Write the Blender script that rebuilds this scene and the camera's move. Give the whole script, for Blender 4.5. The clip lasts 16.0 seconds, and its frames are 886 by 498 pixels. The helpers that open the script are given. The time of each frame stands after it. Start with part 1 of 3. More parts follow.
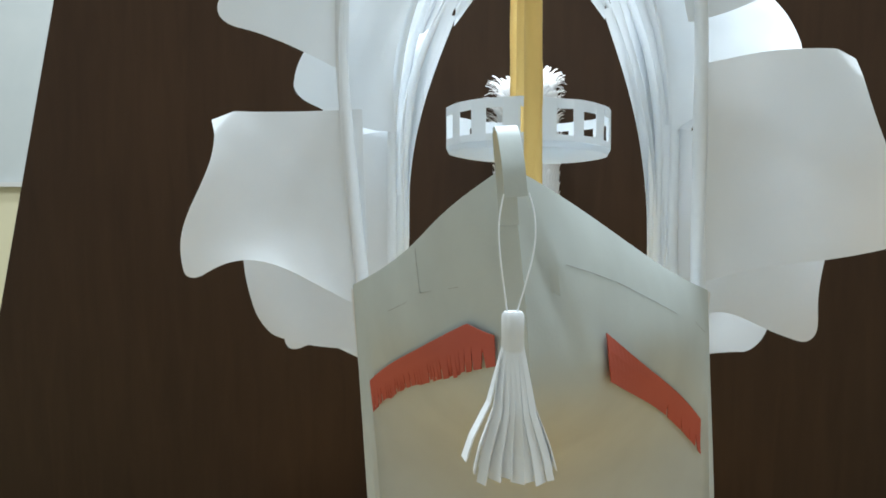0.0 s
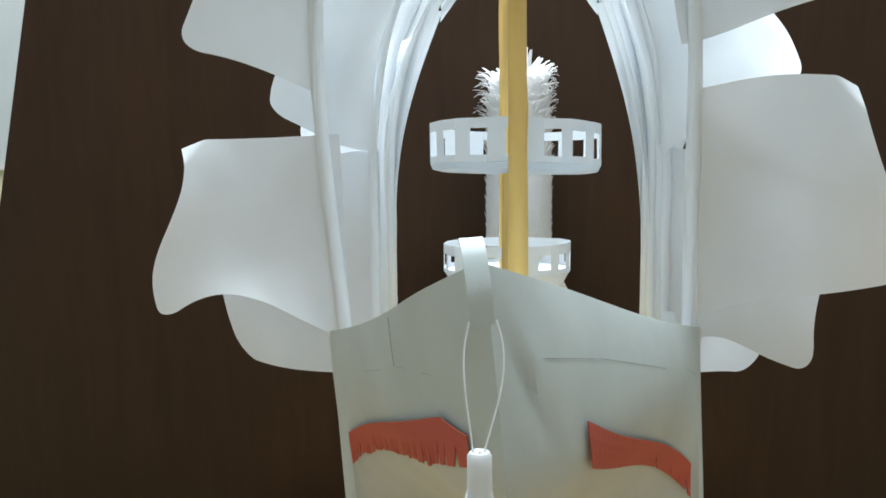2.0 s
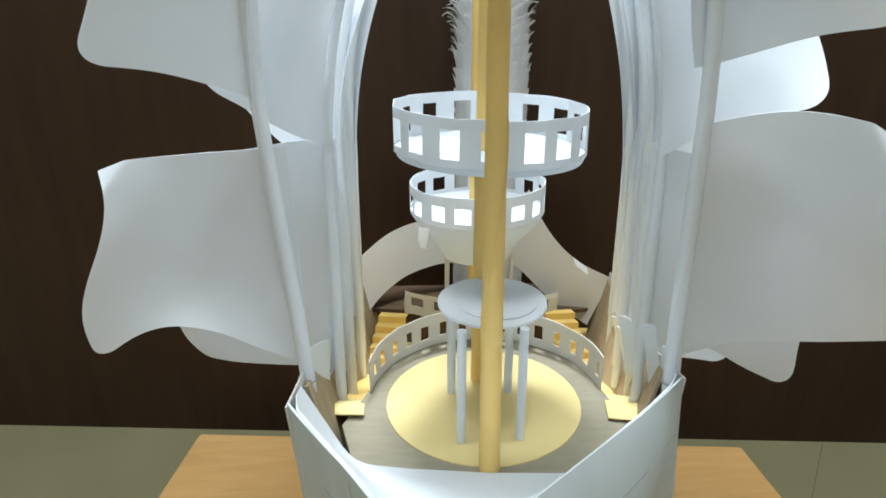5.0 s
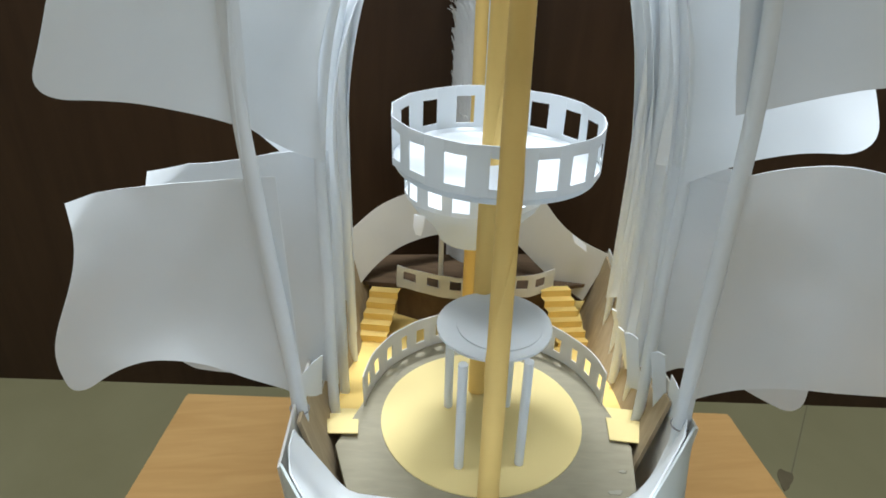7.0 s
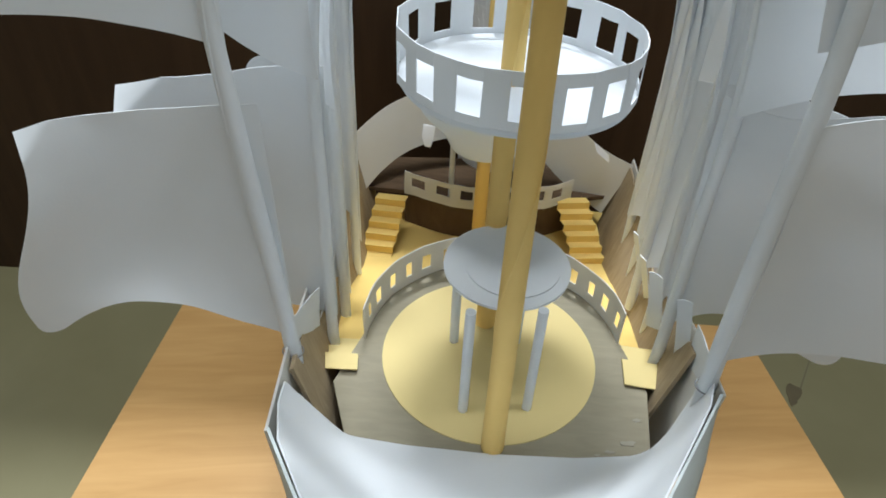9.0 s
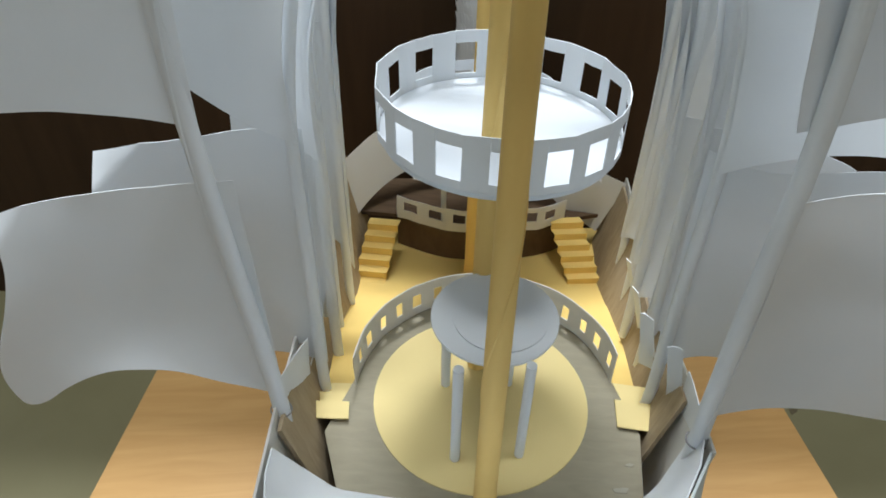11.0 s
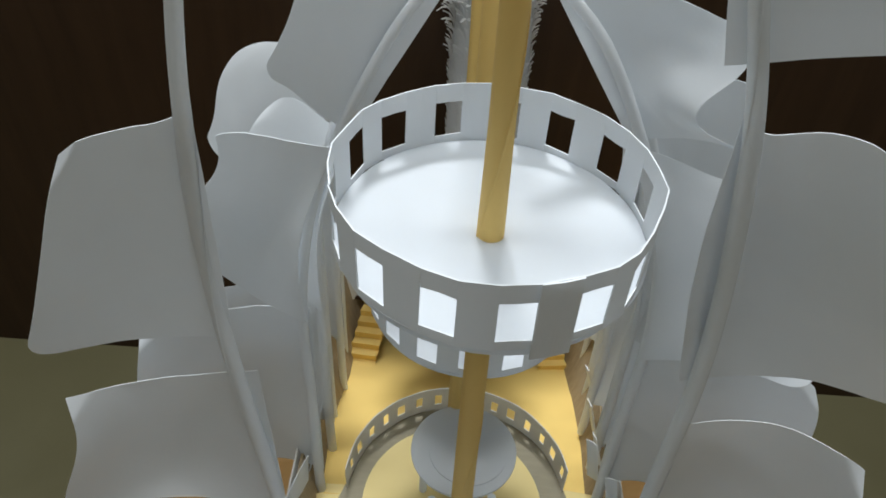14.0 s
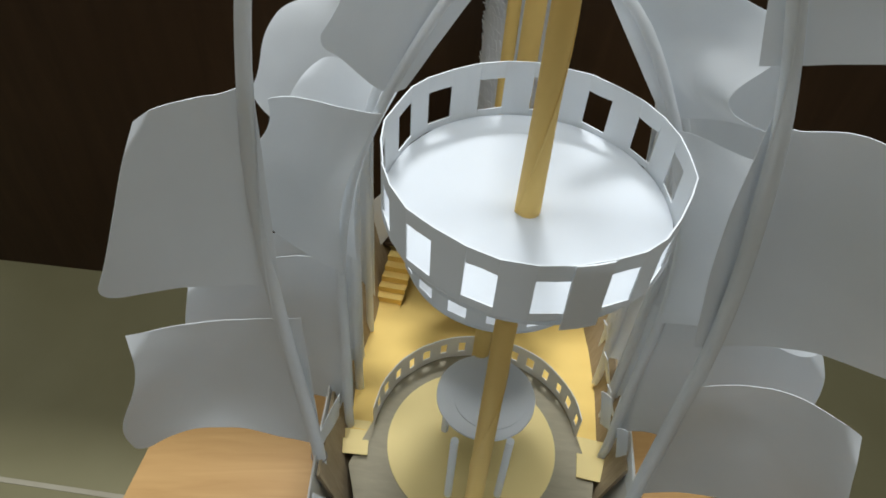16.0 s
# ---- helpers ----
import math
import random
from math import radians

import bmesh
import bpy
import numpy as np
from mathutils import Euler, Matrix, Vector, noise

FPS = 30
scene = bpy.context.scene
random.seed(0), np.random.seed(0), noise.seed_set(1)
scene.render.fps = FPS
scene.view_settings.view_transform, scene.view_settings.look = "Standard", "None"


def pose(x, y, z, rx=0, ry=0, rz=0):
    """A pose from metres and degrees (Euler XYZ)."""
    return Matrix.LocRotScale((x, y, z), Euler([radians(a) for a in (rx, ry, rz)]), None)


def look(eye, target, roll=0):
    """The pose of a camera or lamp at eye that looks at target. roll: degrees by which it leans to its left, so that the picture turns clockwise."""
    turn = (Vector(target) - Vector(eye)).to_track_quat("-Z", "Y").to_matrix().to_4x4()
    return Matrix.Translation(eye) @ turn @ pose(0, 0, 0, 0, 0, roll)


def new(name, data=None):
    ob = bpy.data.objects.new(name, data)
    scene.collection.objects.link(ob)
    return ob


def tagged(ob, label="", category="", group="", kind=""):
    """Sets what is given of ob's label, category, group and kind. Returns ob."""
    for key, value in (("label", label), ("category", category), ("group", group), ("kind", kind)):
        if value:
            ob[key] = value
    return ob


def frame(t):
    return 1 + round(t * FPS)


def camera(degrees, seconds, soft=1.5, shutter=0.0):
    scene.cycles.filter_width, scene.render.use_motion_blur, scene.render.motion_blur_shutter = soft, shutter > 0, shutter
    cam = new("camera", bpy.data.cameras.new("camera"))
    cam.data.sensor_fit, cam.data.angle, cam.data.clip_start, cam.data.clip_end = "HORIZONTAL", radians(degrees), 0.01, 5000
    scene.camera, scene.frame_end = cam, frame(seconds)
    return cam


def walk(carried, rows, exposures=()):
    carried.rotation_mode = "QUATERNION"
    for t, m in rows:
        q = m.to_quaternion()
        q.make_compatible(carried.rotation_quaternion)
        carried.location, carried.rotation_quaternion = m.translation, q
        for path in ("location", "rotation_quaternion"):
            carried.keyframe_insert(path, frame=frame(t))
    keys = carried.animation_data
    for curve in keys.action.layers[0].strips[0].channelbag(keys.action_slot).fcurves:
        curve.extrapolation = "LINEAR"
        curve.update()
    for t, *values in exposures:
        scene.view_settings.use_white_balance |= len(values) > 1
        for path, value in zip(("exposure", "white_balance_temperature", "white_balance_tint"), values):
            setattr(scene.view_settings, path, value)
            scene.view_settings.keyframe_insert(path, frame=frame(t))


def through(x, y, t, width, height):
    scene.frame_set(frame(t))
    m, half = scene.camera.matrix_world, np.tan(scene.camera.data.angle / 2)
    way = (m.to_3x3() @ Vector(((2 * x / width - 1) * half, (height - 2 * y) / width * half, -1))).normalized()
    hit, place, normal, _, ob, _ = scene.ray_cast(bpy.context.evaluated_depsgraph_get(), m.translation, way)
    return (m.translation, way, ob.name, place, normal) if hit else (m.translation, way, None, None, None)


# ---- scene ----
cam = camera(65.1, 16.0, soft=1.7)
PATH = [
    (0, (-0.067, -0.411, 0.121), (-0.005, 1.582, -0.034), -0.1),
    (0.5, (-0.067, -0.411, 0.131), (-0.017, 1.582, -0.024), -0.3),
    (1, (-0.064, -0.405, 0.143), (-0.014, 1.583, -0.065), -0.6),
    (1.5, (-0.067, -0.394, 0.149), (-0.009, 1.589, -0.099), 0.0),
    (2, (-0.057, -0.392, 0.159), (0.007, 1.588, -0.105), -0.8),
    (2.5, (-0.0498, -0.38, 0.182), (0.039, 1.59, -0.156), -1.0),
    (3, (-0.0517, -0.369, 0.211), (0.061, 1.587, -0.206), 0.1),
    (3.5, (-0.051, -0.359, 0.229), (0.039, 1.584, -0.239), -0.4),
    (4, (-0.049, -0.359, 0.246), (0.014, 1.565, -0.297), -1.6),
    (4.5, (-0.067, -0.345, 0.249), (0.073, 1.539, -0.409), -0.1),
    (5, (-0.053, -0.323, 0.258), (0.095, 1.514, -0.519), -0.2),
    (7.5, (-0.058, -0.26, 0.303), (0.137, 1.425, -0.756), 2.1),
    (8, (-0.052, -0.245, 0.304), (0.141, 1.373, -0.854), 3.1),
    (8.5, (-0.052, -0.234, 0.3), (0.109, 1.309, -0.962), 3.3),
    (11, (-0.043, -0.203, 0.322), (0.09, 1.306, -0.983), 1.0),
    (11.5, (-0.036, -0.225, 0.343), (0.114, 1.286, -0.958), 0.9),
    (12, (-0.035, -0.237, 0.372), (0.126, 1.279, -0.922), 1.7),
    (12.5, (-0.031, -0.229, 0.395), (0.133, 1.28, -0.908), 1.7),
    (13, (-0.029, -0.216, 0.414), (0.129, 1.303, -0.877), 2.1),
    (13.5, (-0.03, -0.215, 0.426), (0.118, 1.306, -0.863), 2.2),
    (14, (-0.04, -0.205, 0.434), (0.117, 1.311, -0.861), 3.3),
    (14.5, (-0.048, -0.212, 0.44), (0.074, 1.259, -0.909), 2.9),
    (15, (-0.039, -0.216, 0.445), (0.097, 1.226, -0.934), 3.4),
    (15.5, (-0.04, -0.223, 0.44), (0.07, 1.179, -0.983), 4.2),
    (16, (-0.049, -0.211, 0.455), (0.055, 1.186, -0.972), 4.5),
]
EXPOSE = [(0.0, 0.54, 6200, 6), (2.5, 0.44, 6250, 6.5), (5.0, 0.28, 6300, 7), (7.5, 0.03, 6420, 8.8), (8.0, 0.02, 6450, 9.2), (8.5, -0.14, 6470, 9.5), (11.5, -0.42, 6520, 10), (12.5, -0.8, 6660, 10), (14.0, -0.85, 6750, 10), (16.0, -0.84, 6800, 10)]
walk(cam, [(t, look(eye, target, roll)) for t, eye, target, roll in PATH], EXPOSE)

# ---- light ----
world = bpy.data.worlds.new("world")
scene.world = world
world.use_nodes = True
world.node_tree.nodes["Background"].inputs[0].default_value = (0.75, 0.85, 1.0, 1)
world.node_tree.nodes["Background"].inputs[1].default_value = 0.15
FLOOR, BOARD = -0.33, -0.29


def lamp(name, eye, target, sx, sy, watts, colour):
    data = bpy.data.lights.new(name, "AREA")
    data.shape, data.size, data.size_y, data.energy, data.color = "RECTANGLE", sx, sy, watts, colour
    ob = new(name, data)
    ob.matrix_world = look(eye, target)
    return ob


lamp("unseen_light", (0.02, 0.88, 1.60), (0.0, 0.1, 0.1), 0.34, 0.13, 46, (0.90, 0.945, 1.0))
lamp("ceiling_light", (0.0, 0.0, 2.2), (0.0, 0.02, 0.0), 1.4, 0.30, 45, (0.92, 0.965, 1.0))
# weak front fill, an added lamp that brightens the table and the bow
lamp("unseen_light", (0.0, -1.35, 2.0), (0.0, 0.0, 0.0), 1.2, 0.2, 5, (0.95, 0.965, 1.0))


# ---- materials ----
def nodes_of(name):
    mat = bpy.data.materials.new(name)
    mat.use_nodes = True
    tree = mat.node_tree
    return mat, tree, tree.nodes, tree.links


def paper(name, colour, through=0.3, mottle=0.04, rough=0.75):
    """Thin paper: matt, lets part of the light through, slight mottling and fibre relief."""
    mat, tree, N, L = nodes_of(name)
    N.clear()
    out = N.new("ShaderNodeOutputMaterial")
    co = N.new("ShaderNodeTexCoord")
    big = N.new("ShaderNodeTexNoise")
    big.inputs["Scale"].default_value, big.inputs["Detail"].default_value = 28, 4
    fine = N.new("ShaderNodeTexNoise")
    fine.inputs["Scale"].default_value, fine.inputs["Detail"].default_value = 900, 3
    L.new(co.outputs["Object"], big.inputs["Vector"])
    L.new(co.outputs["Object"], fine.inputs["Vector"])
    ramp = N.new("ShaderNodeMix")
    ramp.data_type = "RGBA"
    dark = tuple(c * (1 - 3 * mottle) for c in colour)
    ramp.inputs["A"].default_value = (*dark, 1)
    ramp.inputs["B"].default_value = (*colour, 1)
    L.new(big.outputs["Fac"], ramp.inputs["Factor"])
    bump = N.new("ShaderNodeBump")
    bump.inputs["Strength"].default_value, bump.inputs["Distance"].default_value = 0.22, 0.0008
    add = N.new("ShaderNodeMath")
    add.operation = "MULTIPLY_ADD"
    L.new(fine.outputs["Fac"], add.inputs[0])
    add.inputs[1].default_value = 0.25
    L.new(big.outputs["Fac"], add.inputs[2])
    L.new(add.outputs[0], bump.inputs["Height"])
    bsdf = N.new("ShaderNodeBsdfPrincipled")
    bsdf.inputs["Roughness"].default_value = rough
    bsdf.inputs["Specular IOR Level"].default_value = 0.3
    L.new(ramp.outputs["Result"], bsdf.inputs["Base Color"])
    L.new(bump.outputs["Normal"], bsdf.inputs["Normal"])
    if through > 0:
        tr = N.new("ShaderNodeBsdfTranslucent")
        L.new(ramp.outputs["Result"], tr.inputs["Color"])
        mix = N.new("ShaderNodeMixShader")
        mix.inputs[0].default_value = through
        L.new(bsdf.outputs[0], mix.inputs[1])
        L.new(tr.outputs[0], mix.inputs[2])
        L.new(mix.outputs[0], out.inputs["Surface"])
    else:
        L.new(bsdf.outputs[0], out.inputs["Surface"])
    return mat


def grained(name, light, dark, scale, stretch, rough, spec=0.4, bump_d=0.0004):
    """Wood or board: long grain streaks along local y with a second, broader variation."""
    mat, tree, N, L = nodes_of(name)
    bsdf = N["Principled BSDF"]
    co = N.new("ShaderNodeTexCoord")
    mp = N.new("ShaderNodeMapping")
    mp.inputs["Scale"].default_value = stretch
    L.new(co.outputs["Object"], mp.inputs["Vector"])
    g = N.new("ShaderNodeTexNoise")
    g.inputs["Scale"].default_value, g.inputs["Detail"].default_value, g.inputs["Distortion"].default_value = scale, 6, 0.6
    L.new(mp.outputs[0], g.inputs["Vector"])
    b = N.new("ShaderNodeTexNoise")
    b.inputs["Scale"].default_value, b.inputs["Detail"].default_value = 5, 3
    L.new(co.outputs["Object"], b.inputs["Vector"])
    m = N.new("ShaderNodeMath")
    m.operation = "MULTIPLY_ADD"
    L.new(g.outputs["Fac"], m.inputs[0])
    m.inputs[1].default_value = 0.7
    mm = N.new("ShaderNodeMath")
    mm.operation = "MULTIPLY"
    mm.inputs[1].default_value = 0.3
    L.new(b.outputs["Fac"], mm.inputs[0])
    L.new(mm.outputs[0], m.inputs[2])
    r = N.new("ShaderNodeValToRGB")
    r.color_ramp.elements[0].position, r.color_ramp.elements[1].position = 0.33, 0.66
    r.color_ramp.elements[0].color, r.color_ramp.elements[1].color = (*dark, 1), (*light, 1)
    L.new(m.outputs[0], r.inputs["Fac"])
    L.new(r.outputs["Color"], bsdf.inputs["Base Color"])
    bp = N.new("ShaderNodeBump")
    bp.inputs["Strength"].default_value, bp.inputs["Distance"].default_value = 0.2, bump_d
    L.new(g.outputs["Fac"], bp.inputs["Height"])
    L.new(bp.outputs["Normal"], bsdf.inputs["Normal"])
    bsdf.inputs["Roughness"].default_value = rough
    bsdf.inputs["Specular IOR Level"].default_value = spec
    return mat


WHITE = paper("white_paper", (0.868, 0.912, 0.95), 0.20, 0.025)
THIN = paper("thin_white_paper", (0.84, 0.88, 0.915), 0.50, 0.015)
BOWCARD = paper("grey_white_card", (0.578, 0.645, 0.648), 0.04, 0.08)
CARD = paper("white_card", (0.82, 0.82, 0.795), 0.32, 0.03)
FRINGE = paper("white_fringe_paper", (0.965, 0.97, 0.975), 0.66, 0.005)
YELLOW = paper("yellow_paper", (0.86, 0.62, 0.20), 0.05, 0.03)
CREAM = paper("cream_yellow_paper", (0.82, 0.675, 0.315), 0.05, 0.02)
MAST = paper("rolled_yellow_paper", (0.92, 0.65, 0.22), 0.12, 0.04, 0.6)
RED = paper("red_paper", (0.50, 0.110, 0.078), 0.05, 0.05)
GREY = grained("grey_cardboard", (0.34, 0.31, 0.225), (0.29, 0.265, 0.195), 60, (1, 4, 1), 0.8, 0.2)
# brown cardboard with the shade of the stern's dark interior in its colour
SHADED_BROWN = grained("shaded_brown_cardboard", (0.13, 0.085, 0.05), (0.08, 0.05, 0.03), 40, (1, 4, 1), 0.75, 0.2)
BROWN = grained("brown_cardboard", (0.40, 0.32, 0.21), (0.29, 0.225, 0.14), 50, (1, 4, 1), 0.75, 0.3)
WOOD = grained("light_wood", (0.555, 0.335, 0.128), (0.462, 0.264, 0.091), 9, (1, 9, 1), 0.5)
DARK = grained("dark_brown_laminate", (0.045, 0.0243, 0.0124), (0.031, 0.0164, 0.0086), 7, (9, 1, 1), 0.45, 0.18)
TILE = grained("olive_floor_tile", (0.20, 0.187, 0.106), (0.166, 0.153, 0.083), 6, (1, 1, 1), 0.35)
JOINT = grained("tile_joint", (0.36, 0.34, 0.26), (0.28, 0.26, 0.2), 20, (1, 1, 1), 0.8)
PAINT_T = grained("pale_blue_wall_paint", (0.46, 0.49, 0.49), (0.42, 0.455, 0.46), 8, (1, 1, 1), 0.7)
PAINT_W = grained("white_wall_paint", (0.55, 0.55, 0.53), (0.51, 0.51, 0.49), 8, (1, 1, 1), 0.7)
PAINT_B = grained("cream_wall_paint", (0.62, 0.58, 0.40), (0.56, 0.52, 0.36), 8, (1, 1, 1), 0.7)
GLUE = paper("dried_glue", (0.42, 0.39, 0.31), 0.1, 0.08, 0.3)
INK = paper("pencil_line", (0.27, 0.275, 0.28), 0, 0.02)


# ---- building helpers ----
SHIP_POSE = pose(0, 0, BOARD, 0, 0, -8)
SHIP_INV = SHIP_POSE.inverted()


def part(name, bm, material, parent, label="", smooth=False):
    """Links a bmesh, given in world places, as one mesh under a thing or part of the ship."""
    inv = SHIP_INV if parent.get("in_ship") else Matrix.Identity(4)
    bm.transform(inv)
    bmesh.ops.recalc_face_normals(bm, faces=bm.faces)
    data = bpy.data.meshes.new(name)
    bm.to_mesh(data)
    bm.free()
    if smooth:
        for p in data.polygons:
            p.use_smooth = True
        data.set_sharp_from_angle(angle=radians(38))
    data.materials.append(material)
    ob = new(name, data)
    ob.parent = parent
    if parent.get("in_ship"):
        ob["in_ship"] = 1
    if label:
        tagged(ob, label)
    return ob


def thing(name, label, category, group="", in_ship=False, m=None):
    ob = new(name)
    ob.empty_display_size = 0.02
    ob.matrix_world = m if m is not None else (SHIP_POSE if in_ship else Matrix.Identity(4))
    if in_ship:
        ob["in_ship"] = 1
    return tagged(ob, label, category, group)


def solo(name, bm, material, label, category, kind="", smooth=False):
    bmesh.ops.recalc_face_normals(bm, faces=bm.faces)
    data = bpy.data.meshes.new(name)
    bm.to_mesh(data)
    bm.free()
    if smooth:
        for p in data.polygons:
            p.use_smooth = True
        data.set_sharp_from_angle(angle=radians(38))
    data.materials.append(material)
    return tagged(new(name, data), label, category, "", kind)


def sheet(rows, thick=0.0006, close_u=False, bm=None):
    """A sheet of paper through a grid of places, with thickness."""
    bm = bm or bmesh.new()
    nv, nu = len(rows), len(rows[0])
    P = [[Vector(p) for p in r] for r in rows]
    front, back = [], []
    for j in range(nv):
        fr, bk = [], []
        for i in range(nu):
            i0, i1 = (max(i - 1, 0), min(i + 1, nu - 1)) if not close_u else ((i - 1) % nu, (i + 1) % nu)
            du = P[j][i1] - P[j][i0]
            dv = P[min(j + 1, nv - 1)][i] - P[max(j - 1, 0)][i]
            n = du.cross(dv)
            n = n.normalized() if n.length > 1e-12 else Vector((0, 0, 1))
            fr.append(bm.verts.new(P[j][i] + n * thick / 2))
            bk.append(bm.verts.new(P[j][i] - n * thick / 2))
        front.append(fr)
        back.append(bk)
    m = nu if close_u else nu - 1
    for j in range(nv - 1):
        for i in range(m):
            k = (i + 1) % nu
            bm.faces.new((front[j][i], front[j][k], front[j + 1][k], front[j + 1][i]))
            bm.faces.new((back[j][i], back[j + 1][i], back[j + 1][k], back[j][k]))
    for i in range(m):
        k = (i + 1) % nu
        bm.faces.new((front[0][i], back[0][i], back[0][k], front[0][k]))
        bm.faces.new((front[-1][i], front[-1][k], back[-1][k], back[-1][i]))
    if not close_u:
        for j in range(nv - 1):
            bm.faces.new((front[j][0], front[j + 1][0], back[j + 1][0], back[j][0]))
            bm.faces.new((front[j][-1], back[j][-1], back[j + 1][-1], front[j + 1][-1]))
    return bm


def tube(points, radii, seg=12, bm=None):
    """A rolled tube along a line of places."""
    bm = bm or bmesh.new()
    P = [Vector(p) for p in points]
    if not hasattr(radii, "__len__"):
        radii = [radii] * len(P)
    rings = []
    ref = Vector((0, 1, 0))
    for k, p in enumerate(P):
        d = (P[min(k + 1, len(P) - 1)] - P[max(k - 1, 0)]).normalized()
        if abs(d.dot(ref)) > 0.9:
            ref = Vector((1, 0, 0))
        a = d.cross(ref).normalized()
        b = d.cross(a).normalized()
        rings.append([bm.verts.new(p + radii[k] * (math.cos(q) * a + math.sin(q) * b)) for q in [2 * math.pi * i / seg for i in range(seg)]])
    for r0, r1 in zip(rings, rings[1:]):
        for i in range(seg):
            j = (i + 1) % seg
            bm.faces.new((r0[i], r0[j], r1[j], r1[i]))
    bm.faces.new(rings[0])
    bm.faces.new(rings[-1][::-1])
    return bm


def spline(points, n=8):
    """A smooth line through places."""
    P = [Vector(p) for p in points]
    out = []
    for i in range(len(P) - 1):
        p0, p1, p2, p3 = P[max(i - 1, 0)], P[i], P[i + 1], P[min(i + 2, len(P) - 1)]
        for k in range(n):
            t = k / n
            out.append(0.5 * ((2 * p1) + (p2 - p0) * t + (2 * p0 - 5 * p1 + 4 * p2 - p3) * t * t + (3 * p1 - p0 - 3 * p2 + p3) * t ** 3))
    out.append(P[-1])
    return out


def slab(corners, z0, z1, bm=None):
    bm = bm or bmesh.new()
    lo = [bm.verts.new((x, y, z0)) for x, y in corners]
    hi = [bm.verts.new((x, y, z1)) for x, y in corners]
    bm.faces.new(lo[::-1])
    bm.faces.new(hi)
    n = len(corners)
    for i in range(n):
        j = (i + 1) % n
        bm.faces.new((lo[i], lo[j], hi[j], hi[i]))
    return bm


def arc(cx, cy, r, a0, a1, n):
    return [(cx + r * math.cos(radians(a0 + (a1 - a0) * i / n)), cy + r * math.sin(radians(a0 + (a1 - a0) * i / n))) for i in range(n + 1)]


def windowed(curve, z0, zw0, zw1, z1, openings, thick=0.0007):
    """A standing strip along a plan curve, with real window openings; openings are (start, end) along the curve, in steps of it."""
    bm = bmesh.new()
    n = len(curve)

    def strip(i0, i1, lo, hi):
        pts = curve[i0:i1 + 1]
        sheet([[(x, y, lo) for x, y in pts], [(x, y, hi) for x, y in pts]], thick, bm=bm)

    strip(0, n - 1, z0, zw0)
    strip(0, n - 1, zw1, z1)
    at = 0
    for a, b in openings:
        if a > at:
            strip(at, a, zw0, zw1)
        at = b
    if at < n - 1:
        strip(at, n - 1, zw0, zw1)
    bmesh.ops.remove_doubles(bm, verts=bm.verts, dist=0.0003)
    return bm


def wander(bm, amount, scale):
    for v in bm.verts:
        v.co += noise.noise_vector(v.co * scale) * amount
    return bm


def seam(parent, points, radii, turns, phase, material):
    """The free edge of the rolled paper, winding along a tube."""
    P = [Vector(p) for p in points]
    n = 60
    rows = []
    for i in range(n + 1):
        f = i / n * (len(P) - 1)
        k = min(int(f), len(P) - 2)
        c = P[k].lerp(P[k + 1], f - k)
        r = radii[k] + (radii[k + 1] - radii[k]) * (f - k)
        d = (P[k + 1] - P[k]).normalized()
        a = d.cross(Vector((0, 1, 0))).normalized()
        b = d.cross(a).normalized()
        row = []
        for w in (0.0, 0.12, 0.24):
            q = phase + turns * 2 * math.pi * i / n + w
            row.append(c + (r + 0.00025 - 0.0004 * (w > 0.2)) * (math.cos(q) * a + math.sin(q) * b))
        rows.append(row)
    return part("seam", sheet(rows, 0.0003), material, parent)


# ---- the room ----
def wall_y(x):
    return 0.434 - 0.119 * x


room = [(-2.2, -2.4), (2.2, -2.4), (2.2, 1.25), (-2.2, 1.25)]
solo("floor", slab(room, FLOOR - 0.1, FLOOR), TILE, "olive green tiled floor under the wooden board", "floor", "structure")
JOINT_D = grained("dirty_tile_joint", (0.145, 0.135, 0.085), (0.12, 0.11, 0.07), 20, (1, 1, 1), 0.8)
STAIN = grained("dark_floor_stain", (0.12, 0.10, 0.055), (0.08, 0.065, 0.035), 30, (1, 1, 1), 0.6)


def floor_line(x0, y0, x1, y1, w, material, name, label):
    d = Vector((x1 - x0, y1 - y0, 0)).normalized()
    q = Vector((-d.y, d.x, 0)) * w / 2
    solo(name, slab([(x0 + q.x, y0 + q.y), (x1 + q.x, y1 + q.y), (x1 - q.x, y1 - q.y), (x0 - q.x, y0 - q.y)], FLOOR, FLOOR + 0.0006), material, label, "tile joint", "structure")


floor_line(-2.2, 0.41, -0.36, 0.146, 0.006, JOINT, "trim", "pale joint between the olive floor tiles")
floor_line(0.51, 0.385, 0.405, 0.245, 0.0016, JOINT_D, "trim_dark", "dirty dark joint between the olive floor tiles")
rng = random.Random(12)
blot = []
for i in range(20):
    q = 2 * math.pi * i / 20
    m = 1 + 0.18 * math.sin(3 * q) + rng.uniform(-0.08, 0.08)
    blot.append((0.407 + 0.007 * m * math.cos(q) + 0.008 * m * math.sin(q), 0.256 - 0.004 * m * math.cos(q) + 0.014 * m * math.sin(q)))
solo("trim_stain", slab(blot, FLOOR, FLOOR + 0.0009), STAIN, "dark oily stain on the tile beside the board", "stain", "structure")
solo("wall_north", slab([(-2.2, 1.25), (2.2, 1.25), (2.2, 1.35), (-2.2, 1.35)], 0.148, 2.4), PAINT_T, "pale blue painted wall above a cream band", "wall", "structure")
